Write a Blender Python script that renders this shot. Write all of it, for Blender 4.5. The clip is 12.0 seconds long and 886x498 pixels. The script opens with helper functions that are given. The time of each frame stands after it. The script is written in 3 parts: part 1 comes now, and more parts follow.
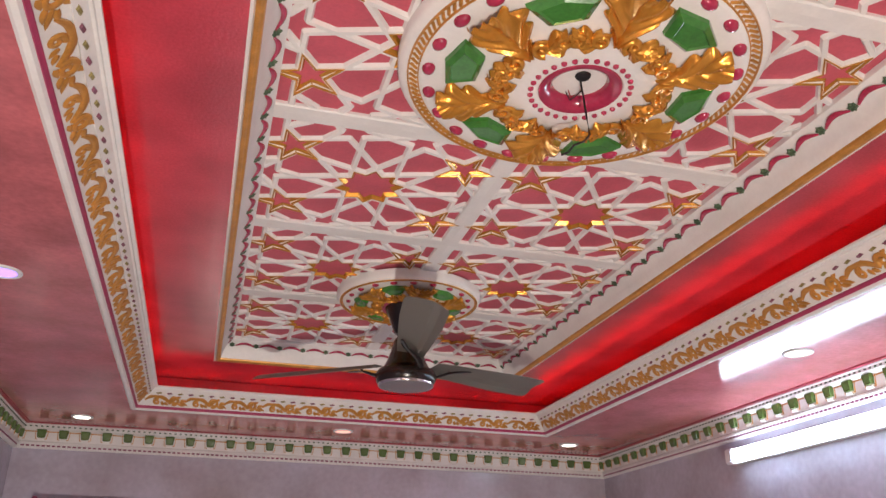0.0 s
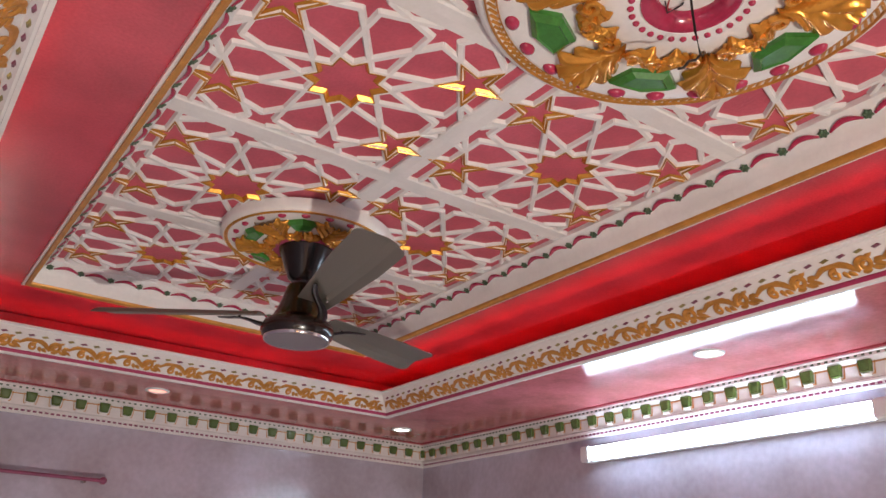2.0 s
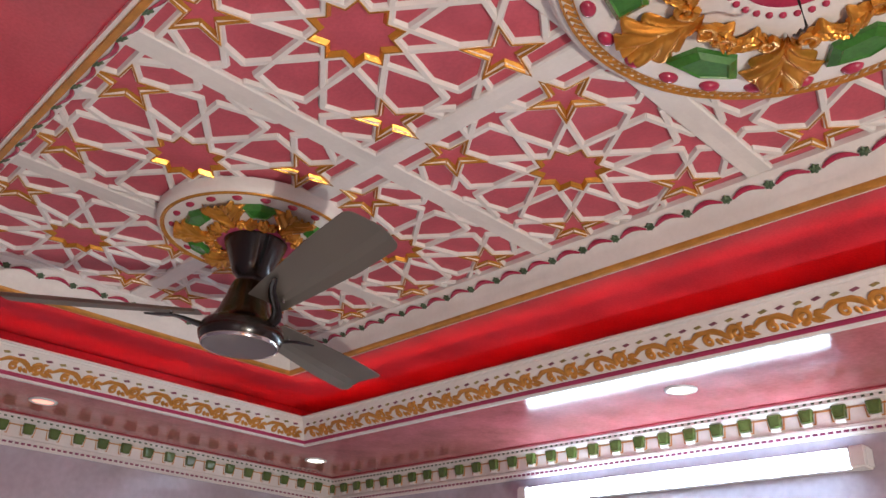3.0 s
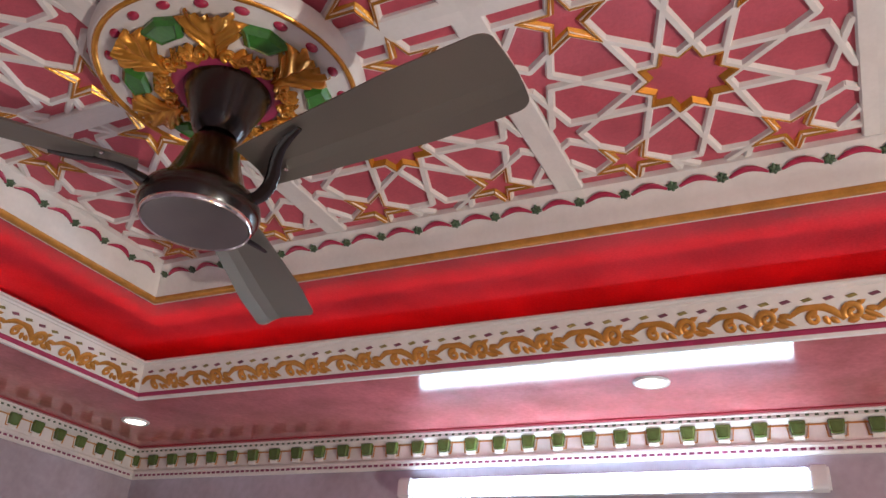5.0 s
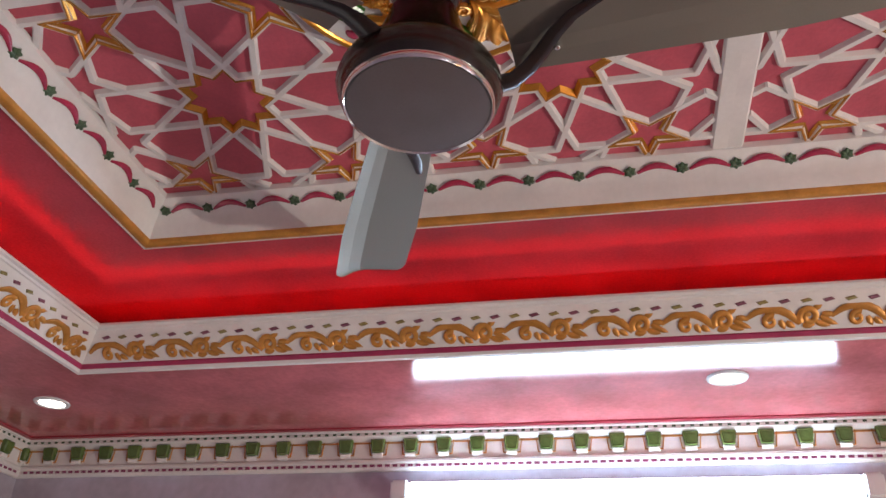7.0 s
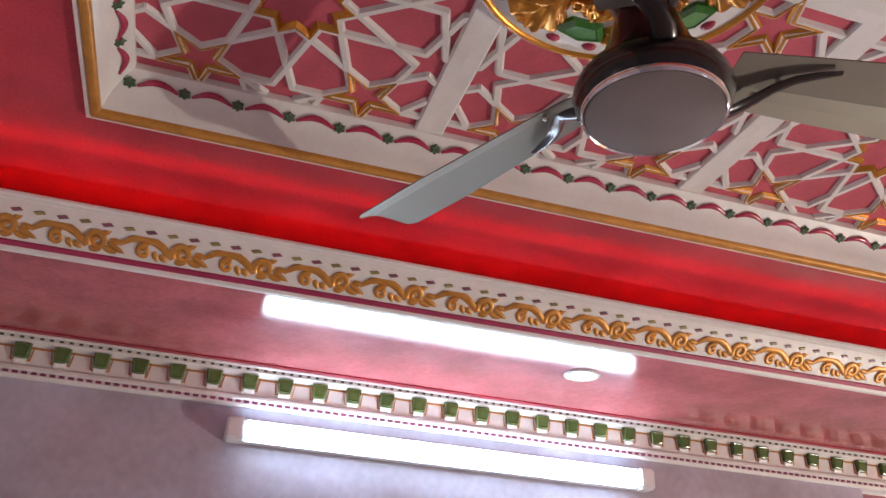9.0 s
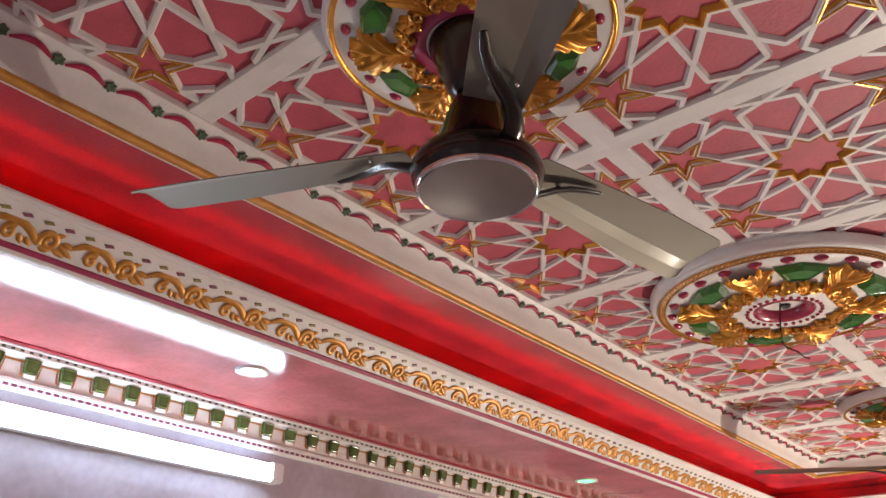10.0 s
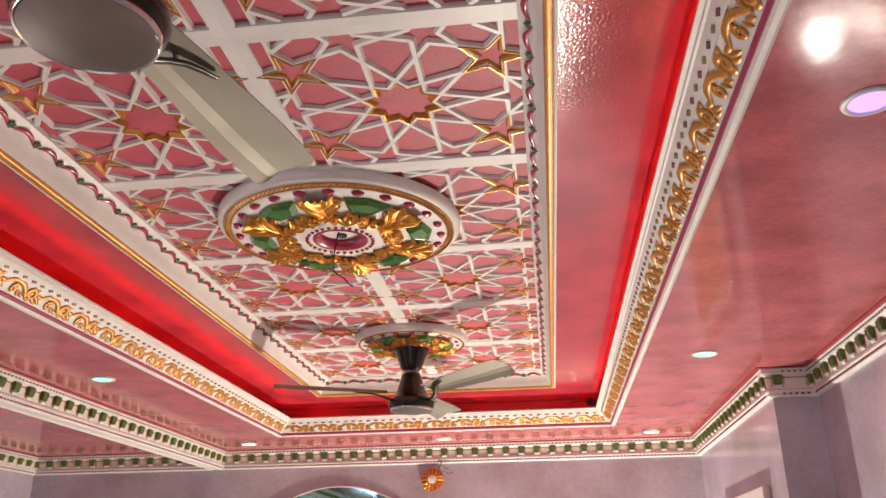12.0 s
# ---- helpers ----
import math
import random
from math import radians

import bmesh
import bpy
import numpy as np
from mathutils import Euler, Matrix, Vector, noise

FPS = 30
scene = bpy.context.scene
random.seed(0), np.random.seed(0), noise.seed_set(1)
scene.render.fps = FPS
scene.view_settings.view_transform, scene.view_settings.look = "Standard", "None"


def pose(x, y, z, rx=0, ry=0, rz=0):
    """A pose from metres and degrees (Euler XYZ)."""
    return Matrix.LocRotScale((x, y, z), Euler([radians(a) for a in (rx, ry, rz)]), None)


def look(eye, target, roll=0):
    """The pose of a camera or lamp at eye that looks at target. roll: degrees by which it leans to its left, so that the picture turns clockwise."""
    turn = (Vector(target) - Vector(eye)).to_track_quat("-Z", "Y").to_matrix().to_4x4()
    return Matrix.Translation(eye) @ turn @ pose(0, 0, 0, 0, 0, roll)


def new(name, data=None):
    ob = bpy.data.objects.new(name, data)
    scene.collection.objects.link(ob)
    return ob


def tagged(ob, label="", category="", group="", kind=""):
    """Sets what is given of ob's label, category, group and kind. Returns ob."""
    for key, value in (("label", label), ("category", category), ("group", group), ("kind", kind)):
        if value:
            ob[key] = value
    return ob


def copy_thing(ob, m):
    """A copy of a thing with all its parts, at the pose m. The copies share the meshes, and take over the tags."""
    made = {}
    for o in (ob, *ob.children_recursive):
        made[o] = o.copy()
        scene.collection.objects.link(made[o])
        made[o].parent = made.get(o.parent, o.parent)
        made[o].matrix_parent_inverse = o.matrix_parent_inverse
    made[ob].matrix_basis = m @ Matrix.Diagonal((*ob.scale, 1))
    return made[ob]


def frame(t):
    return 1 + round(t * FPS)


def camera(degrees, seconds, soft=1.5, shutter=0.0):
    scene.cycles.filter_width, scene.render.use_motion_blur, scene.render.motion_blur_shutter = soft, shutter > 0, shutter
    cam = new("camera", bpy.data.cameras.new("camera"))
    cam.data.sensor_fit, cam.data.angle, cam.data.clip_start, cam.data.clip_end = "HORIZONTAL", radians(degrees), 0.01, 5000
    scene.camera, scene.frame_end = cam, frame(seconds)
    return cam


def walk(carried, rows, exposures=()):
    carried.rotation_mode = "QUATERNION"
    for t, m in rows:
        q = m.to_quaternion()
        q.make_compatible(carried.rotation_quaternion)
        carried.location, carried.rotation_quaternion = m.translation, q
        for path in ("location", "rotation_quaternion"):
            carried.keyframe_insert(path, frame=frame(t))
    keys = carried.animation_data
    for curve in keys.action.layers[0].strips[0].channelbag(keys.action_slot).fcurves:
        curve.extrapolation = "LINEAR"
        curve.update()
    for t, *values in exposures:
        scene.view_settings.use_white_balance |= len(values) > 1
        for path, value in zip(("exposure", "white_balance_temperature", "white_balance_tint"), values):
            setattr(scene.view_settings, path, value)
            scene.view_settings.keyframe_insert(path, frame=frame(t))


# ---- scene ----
cam = camera(56.7, 12.0)

PATH = [
    (0, (-0.623, -1.273, 1.91), (-0.129, 0.497, 2.7), 0.7),
    (0.5, (-0.668, -1.136, 1.917), (-0.02, 0.56, 2.756), 1.0),
    (1, (-0.711, -1.02, 1.909), (0.056, 0.622, 2.755), 3.0),
    (1.5, (-0.817, -0.856, 1.917), (0.072, 0.742, 2.727), 3.3),
    (2, (-0.929, -0.701, 1.924), (0.106, 0.822, 2.706), 2.2),
    (2.5, (-0.962, -0.532, 1.922), (0.181, 0.889, 2.743), 1.8),
    (3, (-0.941, -0.337, 1.941), (0.282, 0.98, 2.819), 3.0),
    (3.5, (-0.947, -0.13, 1.925), (0.374, 1.075, 2.821), 3.7),
    (3.7, (-0.969, -0.069, 1.939), (0.393, 1.11, 2.807), 4.1),
    (5.3, (-0.853, 0.542, 1.919), (0.711, 1.318, 2.894), 5.0),
    (5.5, (-0.846, 0.613, 1.915), (0.715, 1.366, 2.913), 5.1),
    (6, (-0.855, 0.834, 1.936), (0.729, 1.489, 2.967), 4.8),
    (6.5, (-0.824, 1.006, 1.93), (0.818, 1.512, 2.953), 3.3),
    (7, (-0.761, 1.157, 1.925), (0.929, 1.53, 2.927), 2.3),
    (7.2, (-0.738, 1.211, 1.921), (0.967, 1.525, 2.918), 2.1),
    (8.8, (-0.786, 1.761, 1.908), (0.961, 1.403, 2.813), 3.4),
    (9, (-0.75, 1.844, 1.923), (0.955, 1.35, 2.845), 3.1),
    (9.5, (-0.702, 2.03, 1.929), (0.806, 1.101, 2.859), 1.6),
    (10, (-0.67, 2.187, 1.931), (0.502, 0.847, 2.843), 1.2),
    (10.5, (-0.64, 2.201, 1.922), (0.179, 0.605, 2.806), 0.7),
    (11, (-0.632, 2.164, 1.908), (-0.103, 0.426, 2.746), 0.2),
    (11.5, (-0.614, 2.16, 1.904), (-0.301, 0.342, 2.678), -0.4),
    (12, (-0.579, 2.195, 1.903), (-0.356, 0.349, 2.64), -0.8),
]
walk(cam, [(t, look(eye, target, roll)) for t, eye, target, roll in PATH],
     # the film's own camera brightens and warms its picture a little on the way
     [(0.0, -0.08, 6200, 6), (3.7, -0.12, 6200, 6), (7.0, -0.08, 6150, 6), (9.0, 0.0, 6200, 6), (9.6, -0.08, 6350, 6), (10.5, -0.32, 6850, 6), (11.2, -0.20, 6800, 6), (12.0, -0.02, 6650, 6)])

# ---- light ----
world = bpy.data.worlds.new("world")
world.use_nodes = True
world.node_tree.nodes["Background"].inputs[0].default_value = (0.9, 0.93, 1.0, 1)
world.node_tree.nodes["Background"].inputs[1].default_value = 0.05
scene.world = world
TUBE_GLOW, LED_GLOW, SPOT_GLOW, BULB_GLOW = 28.0, 12.0, 7.0, 70.0
LED_RED = (1.0, 0.012, 0.01)


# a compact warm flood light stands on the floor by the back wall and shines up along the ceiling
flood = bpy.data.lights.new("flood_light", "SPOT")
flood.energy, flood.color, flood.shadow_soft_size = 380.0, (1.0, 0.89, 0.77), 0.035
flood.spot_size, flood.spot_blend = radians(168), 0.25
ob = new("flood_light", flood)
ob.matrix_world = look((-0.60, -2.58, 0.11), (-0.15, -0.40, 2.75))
# added soft fill low by the front wall; no opening stands behind it
area = bpy.data.lights.new("doorway_light", "AREA")
area.shape, area.size, area.size_y, area.energy, area.color = "RECTANGLE", 1.6, 1.2, 3.0, (1.0, 0.93, 0.88)
ob = new("doorway_light", area)
ob.matrix_world = look((0.0, 2.75, 0.95), (0.0, -0.6, 2.6))


# ---- materials ----
def paint(name, colour, rough=0.5, metal=0.0, var=0.12, scale=6.0, bump=0.06, fine=160.0, coat=0.0, dirt=None, random_tone=0.0, coarse_bump=0.0):
    m = bpy.data.materials.new(name)
    m.use_nodes = True
    nt = m.node_tree
    n, l = nt.nodes, nt.links
    b = n["Principled BSDF"]
    co = n.new("ShaderNodeTexCoord")
    big, small = n.new("ShaderNodeTexNoise"), n.new("ShaderNodeTexNoise")
    big.inputs["Scale"].default_value, big.inputs["Detail"].default_value = scale, 5
    small.inputs["Scale"].default_value, small.inputs["Detail"].default_value = fine, 3
    l.new(co.outputs["Object"], big.inputs["Vector"])
    l.new(co.outputs["Object"], small.inputs["Vector"])
    ramp = n.new("ShaderNodeValToRGB")
    lo = tuple(c * (1 - var) for c in colour) if dirt is None else dirt
    hi = tuple(min(1, c * (1 + var * 0.6)) for c in colour)
    ramp.color_ramp.elements[0].position, ramp.color_ramp.elements[1].position = 0.32, 0.68
    ramp.color_ramp.elements[0].color, ramp.color_ramp.elements[1].color = (*lo, 1), (*hi, 1)
    l.new(big.outputs["Fac"], ramp.inputs["Fac"])
    mix = n.new("ShaderNodeMix")
    mix.data_type, mix.blend_type = "RGBA", "MULTIPLY"
    mix.inputs["Factor"].default_value = min(1.0, var * 1.6)
    l.new(ramp.outputs["Color"], mix.inputs[6])
    l.new(small.outputs["Fac"], mix.inputs[7])
    colour_out = mix.outputs[2]
    if random_tone:
        info, hsv, rng = n.new("ShaderNodeObjectInfo"), n.new("ShaderNodeHueSaturation"), n.new("ShaderNodeMapRange")
        rng.inputs["To Min"].default_value, rng.inputs["To Max"].default_value = 1 - random_tone, 1 + random_tone
        l.new(info.outputs["Random"], rng.inputs["Value"])
        l.new(rng.outputs["Result"], hsv.inputs["Value"])
        l.new(colour_out, hsv.inputs["Color"])
        colour_out = hsv.outputs["Color"]
    l.new(colour_out, b.inputs["Base Color"])
    rr = n.new("ShaderNodeMapRange")
    rr.inputs["To Min"].default_value, rr.inputs["To Max"].default_value = rough * 0.75, min(1, rough * 1.3)
    l.new(big.outputs["Fac"], rr.inputs["Value"])
    l.new(rr.outputs["Result"], b.inputs["Roughness"])
    b.inputs["Metallic"].default_value = metal
    b.inputs["Coat Weight"].default_value = coat
    b.inputs["Coat Roughness"].default_value = 0.12
    bp = n.new("ShaderNodeBump")
    bp.inputs["Strength"].default_value, bp.inputs["Distance"].default_value = bump, 0.004
    l.new(small.outputs["Fac"], bp.inputs["Height"])
    if coarse_bump:
        b2 = n.new("ShaderNodeBump")
        b2.inputs["Strength"].default_value, b2.inputs["Distance"].default_value = coarse_bump, 0.02
        l.new(big.outputs["Fac"], b2.inputs["Height"])
        l.new(b2.outputs["Normal"], bp.inputs["Normal"])
    l.new(bp.outputs["Normal"], b.inputs["Normal"])
    return m


def glow(name, colour, strength):
    m = bpy.data.materials.new(name)
    m.use_nodes = True
    b = m.node_tree.nodes["Principled BSDF"]
    b.inputs["Base Color"].default_value = (*[0.8 * c for c in colour], 1)
    b.inputs["Emission Color"].default_value = (*colour, 1)
    b.inputs["Emission Strength"].default_value = strength
    return m


WHITE = paint("white_plaster_paint", (0.80, 0.77, 0.75), 0.42, var=0.07, scale=9, bump=0.10, fine=90, random_tone=0.03)
PINK = paint("rose_plaster_paint", (0.60, 0.105, 0.150), 0.55, var=0.16, scale=11, bump=0.25, fine=120)
GLOSS_PINK = paint("polished_rose_plaster", (0.60, 0.155, 0.175), 0.105, var=0.26, scale=6.0, bump=0.045, fine=75, coarse_bump=0.02)
COVE_PINK = paint("polished_cove_plaster", (0.53, 0.058, 0.092), 0.12, var=0.22, scale=4.5, bump=0.14, fine=150, coarse_bump=0.05)
WALL = paint("lavender_marbled_plaster", (0.54, 0.51, 0.63), 0.15, var=0.18, scale=2.6, bump=0.02, fine=40, dirt=(0.42, 0.37, 0.42))
GOLD = paint("gold_paint", (0.78, 0.36, 0.055), 0.23, metal=0.66, var=0.12, scale=30, bump=0.15, fine=220, random_tone=0.06)
OCHRE = paint("ochre_gold_paint", (0.64, 0.29, 0.055), 0.36, metal=0.30, var=0.2, scale=30, bump=0.12, fine=200, random_tone=0.08)
GREEN = paint("green_enamel", (0.065, 0.25, 0.04), 0.2, var=0.25, scale=25, bump=0.05, coat=0.4, random_tone=0.08)
MOSS = paint("moss_green_enamel", (0.105, 0.165, 0.042), 0.24, var=0.25, scale=25, bump=0.05, coat=0.3, random_tone=0.12)
RUBY = paint("ruby_enamel", (0.44, 0.03, 0.085), 0.16, var=0.15, scale=40, bump=0.03, coat=0.5, random_tone=0.06)
MAGENTA = paint("magenta_line_paint", (0.42, 0.035, 0.12), 0.4, var=0.15, scale=20, bump=0.05)
RED_LINE = paint("red_line_paint", (0.42, 0.03, 0.055), 0.35, var=0.15, scale=14, bump=0.05)
OLIVE = paint("olive_brown_paint", (0.30, 0.24, 0.08), 0.4, var=0.2, scale=60, bump=0.05, random_tone=0.2)
DUSKY = paint("dusky_magenta_paint", (0.27, 0.055, 0.13), 0.4, var=0.15, scale=20, bump=0.05)
PLUM = paint("plum_paint", (0.24, 0.075, 0.12), 0.4, var=0.2, scale=60, bump=0.05, random_tone=0.15)
SAGE = paint("dark_sage_paint", (0.07, 0.12, 0.06), 0.4, var=0.2, scale=60, bump=0.05, random_tone=0.15)
BROWN = paint("dark_brown_enamel", (0.011, 0.0062, 0.0052), 0.22, metal=0.0, var=0.15, scale=12, bump=0.01, coat=0.2)
BLADE = paint("grey_brown_metallic_lacquer", (0.27, 0.250, 0.215), 0.58, metal=0.85, var=0.06, scale=8, bump=0.02, fine=400, coat=0.04)
CHROME = paint("chrome", (0.8, 0.8, 0.8), 0.12, metal=1.0, var=0.05, scale=20, bump=0.0)
SMOKED = paint("smoked_chrome", (0.42, 0.42, 0.43), 0.14, metal=1.0, var=0.05, scale=20, bump=0.0)
HUB_GREY = paint("brushed_grey_disc", (0.29, 0.275, 0.265), 0.30, metal=0.85, var=0.07, scale=14, bump=0.05, fine=300)
PLASTIC = paint("white_plastic", (0.75, 0.76, 0.78), 0.35, var=0.04, scale=10, bump=0.01)
BLACK = paint("black_rubber", (0.012, 0.011, 0.011), 0.5, var=0.1, scale=30, bump=0.05)
RED_WIRE = paint("red_wire", (0.35, 0.03, 0.03), 0.4, var=0.1, scale=30, bump=0.02)
FLOOR = paint("cream_vitrified_tile", (0.55, 0.50, 0.45), 0.12, var=0.1, scale=3, bump=0.02)
TUBE = glow("lit_tube", (0.70, 0.84, 1.0), TUBE_GLOW)
LED = glow("red_led_strip", LED_RED, LED_GLOW)
BULB = glow("lit_bulb", (1.0, 0.95, 0.9), BULB_GLOW)
SPOT_WARM = glow("warm_downlight", (1.0, 0.88, 0.74), SPOT_GLOW)
SPOT_GREEN = glow("green_downlight", (0.22, 1.0, 0.42), 2.2)
SPOT_VIOLET = glow("violet_downlight", (0.36, 0.20, 1.0), 2.4)
SPOT_RED = glow("red_downlight", (1.0, 0.40, 0.30), 1.5)
MIRROR = paint("teal_mirror_glass", (0.30, 0.52, 0.55), 0.03, metal=1.0, var=0.03, scale=3, bump=0.0)

# ---- plan (metres) ----
SOFFIT, COVE, BOARD = 2.661, 2.820, 2.905
FRONT, BACK, EAST, WEST, WEST_IN = 3.005, -3.04, 1.52, -1.675, -1.497
TRAY_X, TRAY_Y = 0.950, 2.455
PANEL_X, PANEL_Y = 0.642, 2.142
ALCOVE_X, ALCOVE_Y = 2.81, -0.32
PITCH = 0.60
FAN_Y = 1.36


# ---- mesh helpers ----
def part(name, bm, material, parent=None, label="", smooth=None):
    me = bpy.data.meshes.new(name)
    bmesh.ops.recalc_face_normals(bm, faces=bm.faces)
    bm.to_mesh(me)
    bm.free()
    me.materials.append(material)
    if smooth is not None:
        for p in me.polygons:
            p.use_smooth = True
        me.set_sharp_from_angle(angle=radians(smooth))
    ob = new(name, me)
    ob.parent = parent
    if label:
        ob["label"] = label
    return ob


def again(ob, m, parent):
    """Another piece on the same mesh."""
    o = new(ob.name.split(".")[0], ob.data)
    o.parent = parent
    o.matrix_basis = m
    return o


def empty(name, where=(0, 0, 0)):
    ob = new(name)
    ob.location = where
    return ob


def box(bm, x0, x1, y0, y1, z0, z1):
    v = [bm.verts.new((x, y, z)) for x in (x0, x1) for y in (y0, y1) for z in (z0, z1)]
    for f in ((0, 1, 3, 2), (4, 6, 7, 5), (0, 4, 5, 1), (2, 3, 7, 6), (0, 2, 6, 4), (1, 5, 7, 3)):
        bm.faces.new([v[i] for i in f])
    return bm


def lathe(bm, profile, n=48, where=(0, 0, 0)):
    rings = []
    for r, z in profile:
        if r < 1e-6:
            rings.append([bm.verts.new((where[0], where[1], where[2] + z))])
        else:
            rings.append([bm.verts.new((where[0] + r * math.cos(2 * math.pi * i / n), where[1] + r * math.sin(2 * math.pi * i / n), where[2] + z)) for i in range(n)])
    for a, b in zip(rings, rings[1:]):
        for i in range(n):
            j = (i + 1) % n
            if len(a) == 1 and len(b) == 1:
                continue
            if len(a) == 1:
                bm.faces.new((a[0], b[i], b[j]))
            elif len(b) == 1:
                bm.faces.new((a[i], a[j], b[0]))
            else:
                bm.faces.new((a[i], a[j], b[j], b[i]))
    return bm


def tube(bm, pts, radii, n=6, squash=1.0):
    """A round or flattened rod along pts; squash scales it along z."""
    pts = [Vector(p) for p in pts]
    rings = []
    for i, p in enumerate(pts):
        d = (pts[min(i + 1, len(pts) - 1)] - pts[max(i - 1, 0)]).normalized()
        side = d.cross(Vector((0, 0, 1)))
        side = side.normalized() if side.length > 1e-4 else Vector((1, 0, 0))
        up = side.cross(d)
        r = radii[i] if isinstance(radii, (list, tuple)) else radii
        rings.append([bm.verts.new(p + side * (r * math.cos(a)) + up * (r * squash * math.sin(a))) for a in (2 * math.pi * k / n for k in range(n))])
    for a, b in zip(rings, rings[1:]):
        for k in range(n):
            bm.faces.new((a[k], a[(k + 1) % n], b[(k + 1) % n], b[k]))
    bm.faces.new(rings[0][::-1])
    bm.faces.new(rings[-1])
    return bm


def sweep(bm, path, profile, closed=True, shut=True):
    """Sweeps the profile (offset to the left of the way, z) along a flat path with mitred corners."""
    n = len(path)
    rows = []
    for i in range(n):
        p = Vector(path[i])
        a = (p - Vector(path[i - 1])).normalized() if closed or i > 0 else None
        b = (Vector(path[(i + 1) % n]) - p).normalized() if closed or i < n - 1 else None
        a, b = a or b, b or a
        na, nb = Vector((-a.y, a.x)), Vector((-b.y, b.x))
        mit = (na + nb) / max(0.2, 1 + na.dot(nb))
        rows.append([bm.verts.new((p.x + mit.x * o, p.y + mit.y * o, z)) for o, z in profile])
    m = len(profile)
    for i in range(n if closed else n - 1):
        a, b = rows[i], rows[(i + 1) % n]
        for k in range(m if shut else m - 1):
            bm.faces.new((a[k], a[(k + 1) % m], b[(k + 1) % m], b[k]))
    if not closed and shut:
        bm.faces.new(rows[0][::-1])
        bm.faces.new(rows[-1])
    return bm


def rect(hx, hy):
    return [(hx, -hy), (hx, hy), (-hx, hy), (-hx, -hy)]


def loft(bm, loops):
    """Joins closed loops of equally many points, one after the other."""
    rings = [[bm.verts.new(p) for p in loop] for loop in loops]
    n = len(rings[0])
    for a, b in zip(rings, rings[1:]):
        for k in range(n):
            bm.faces.new((a[k], a[(k + 1) % n], b[(k + 1) % n], b[k]))
    return bm


def strip_bar(bm, a, b, wide, top, z0, z1, end=0.5):
    """A bar with sloped flanks from a to b that hangs from z0 down to z1."""
    a, b = Vector(a), Vector(b)
    d = (b - a).normalized()
    s = Vector((-d.y, d.x))
    a, b = a - d * wide * end * 0.5, b + d * wide * end * 0.5
    v = []
    for p, back in ((a, 1), (b, -1)):
        for w, z, cut in ((wide / 2, z0, 0), (-wide / 2, z0, 0), (-top / 2, z1, 0.003), (top / 2, z1, 0.003)):
            q = p + s * w + d * cut * back
            v.append(bm.verts.new((q.x, q.y, z)))
    for f in ((0, 1, 5, 4), (1, 2, 6, 5), (2, 3, 7, 6), (3, 0, 4, 7), (0, 3, 2, 1), (4, 5, 6, 7)):
        bm.faces.new([v[i] for i in f])


def clipped(a, b, hx, hy):
    t0, t1 = 0.0, 1.0
    d = (b[0] - a[0], b[1] - a[1])
    for p, q in ((-d[0], a[0] + hx), (d[0], hx - a[0]), (-d[1], a[1] + hy), (d[1], hy - a[1])):
        if abs(p) < 1e-9:
            if q < 0:
                return None
        else:
            r = q / p
            if p < 0:
                t0 = max(t0, r)
            else:
                t1 = min(t1, r)
    if t1 - t0 < 0.02:
        return None
    return (a[0] + d[0] * t0, a[1] + d[1] * t0), (a[0] + d[0] * t1, a[1] + d[1] * t1)


def polar(r, deg, c=(0, 0)):
    return (c[0] + r * math.cos(radians(deg)), c[1] + r * math.sin(radians(deg)))


def star_points(c, outer, inner, n, first):
    return [polar(outer if i % 2 == 0 else inner, first + 180 / n * i, c) for i in range(2 * n)]


# ---- structure ----
def wall(name, x0, x1, y0, y1, z0=0.0, z1=2.69):
    w = part(name, box(bmesh.new(), x0, x1, y0, y1, z0, z1), WALL)
    return tagged(w, "smooth lavender marbled plaster wall with a satin sheen", "wall", kind="structure")


wall("wall_east", EAST, EAST + 0.14, ALCOVE_Y, FRONT)
wall("wall_front", WEST - 0.15, EAST + 0.14, FRONT, FRONT + 0.15)
wall("wall_back", WEST - 0.15, ALCOVE_X + 0.15, BACK - 0.15, BACK)
wall("wall_west", WEST - 0.15, WEST, -1.25, 1.62)
wall("wall_west_rear", WEST - 0.15, WEST_IN, BACK, -1.25)
wall("wall_west_front", WEST - 0.15, WEST_IN, 1.62, FRONT)
wall("wall_alcove_east", ALCOVE_X, ALCOVE_X + 0.15, BACK, ALCOVE_Y + 0.14)
wall("wall_alcove_front", EAST + 0.14, ALCOVE_X, ALCOVE_Y, ALCOVE_Y + 0.14)
beam = part("beam", box(bmesh.new(), EAST, EAST + 0.05, BACK, ALCOVE_Y, 2.552, 2.69), WHITE)
tagged(beam, "slim white plaster beam over the alcove opening", "beam", kind="structure")
floor = part("floor", box(bmesh.new(), WEST - 0.15, ALCOVE_X + 0.15, BACK - 0.15, FRONT + 0.15, -0.1, 0.0), FLOOR)
tagged(floor, "plain cream polished tile floor", "floor", kind="structure")

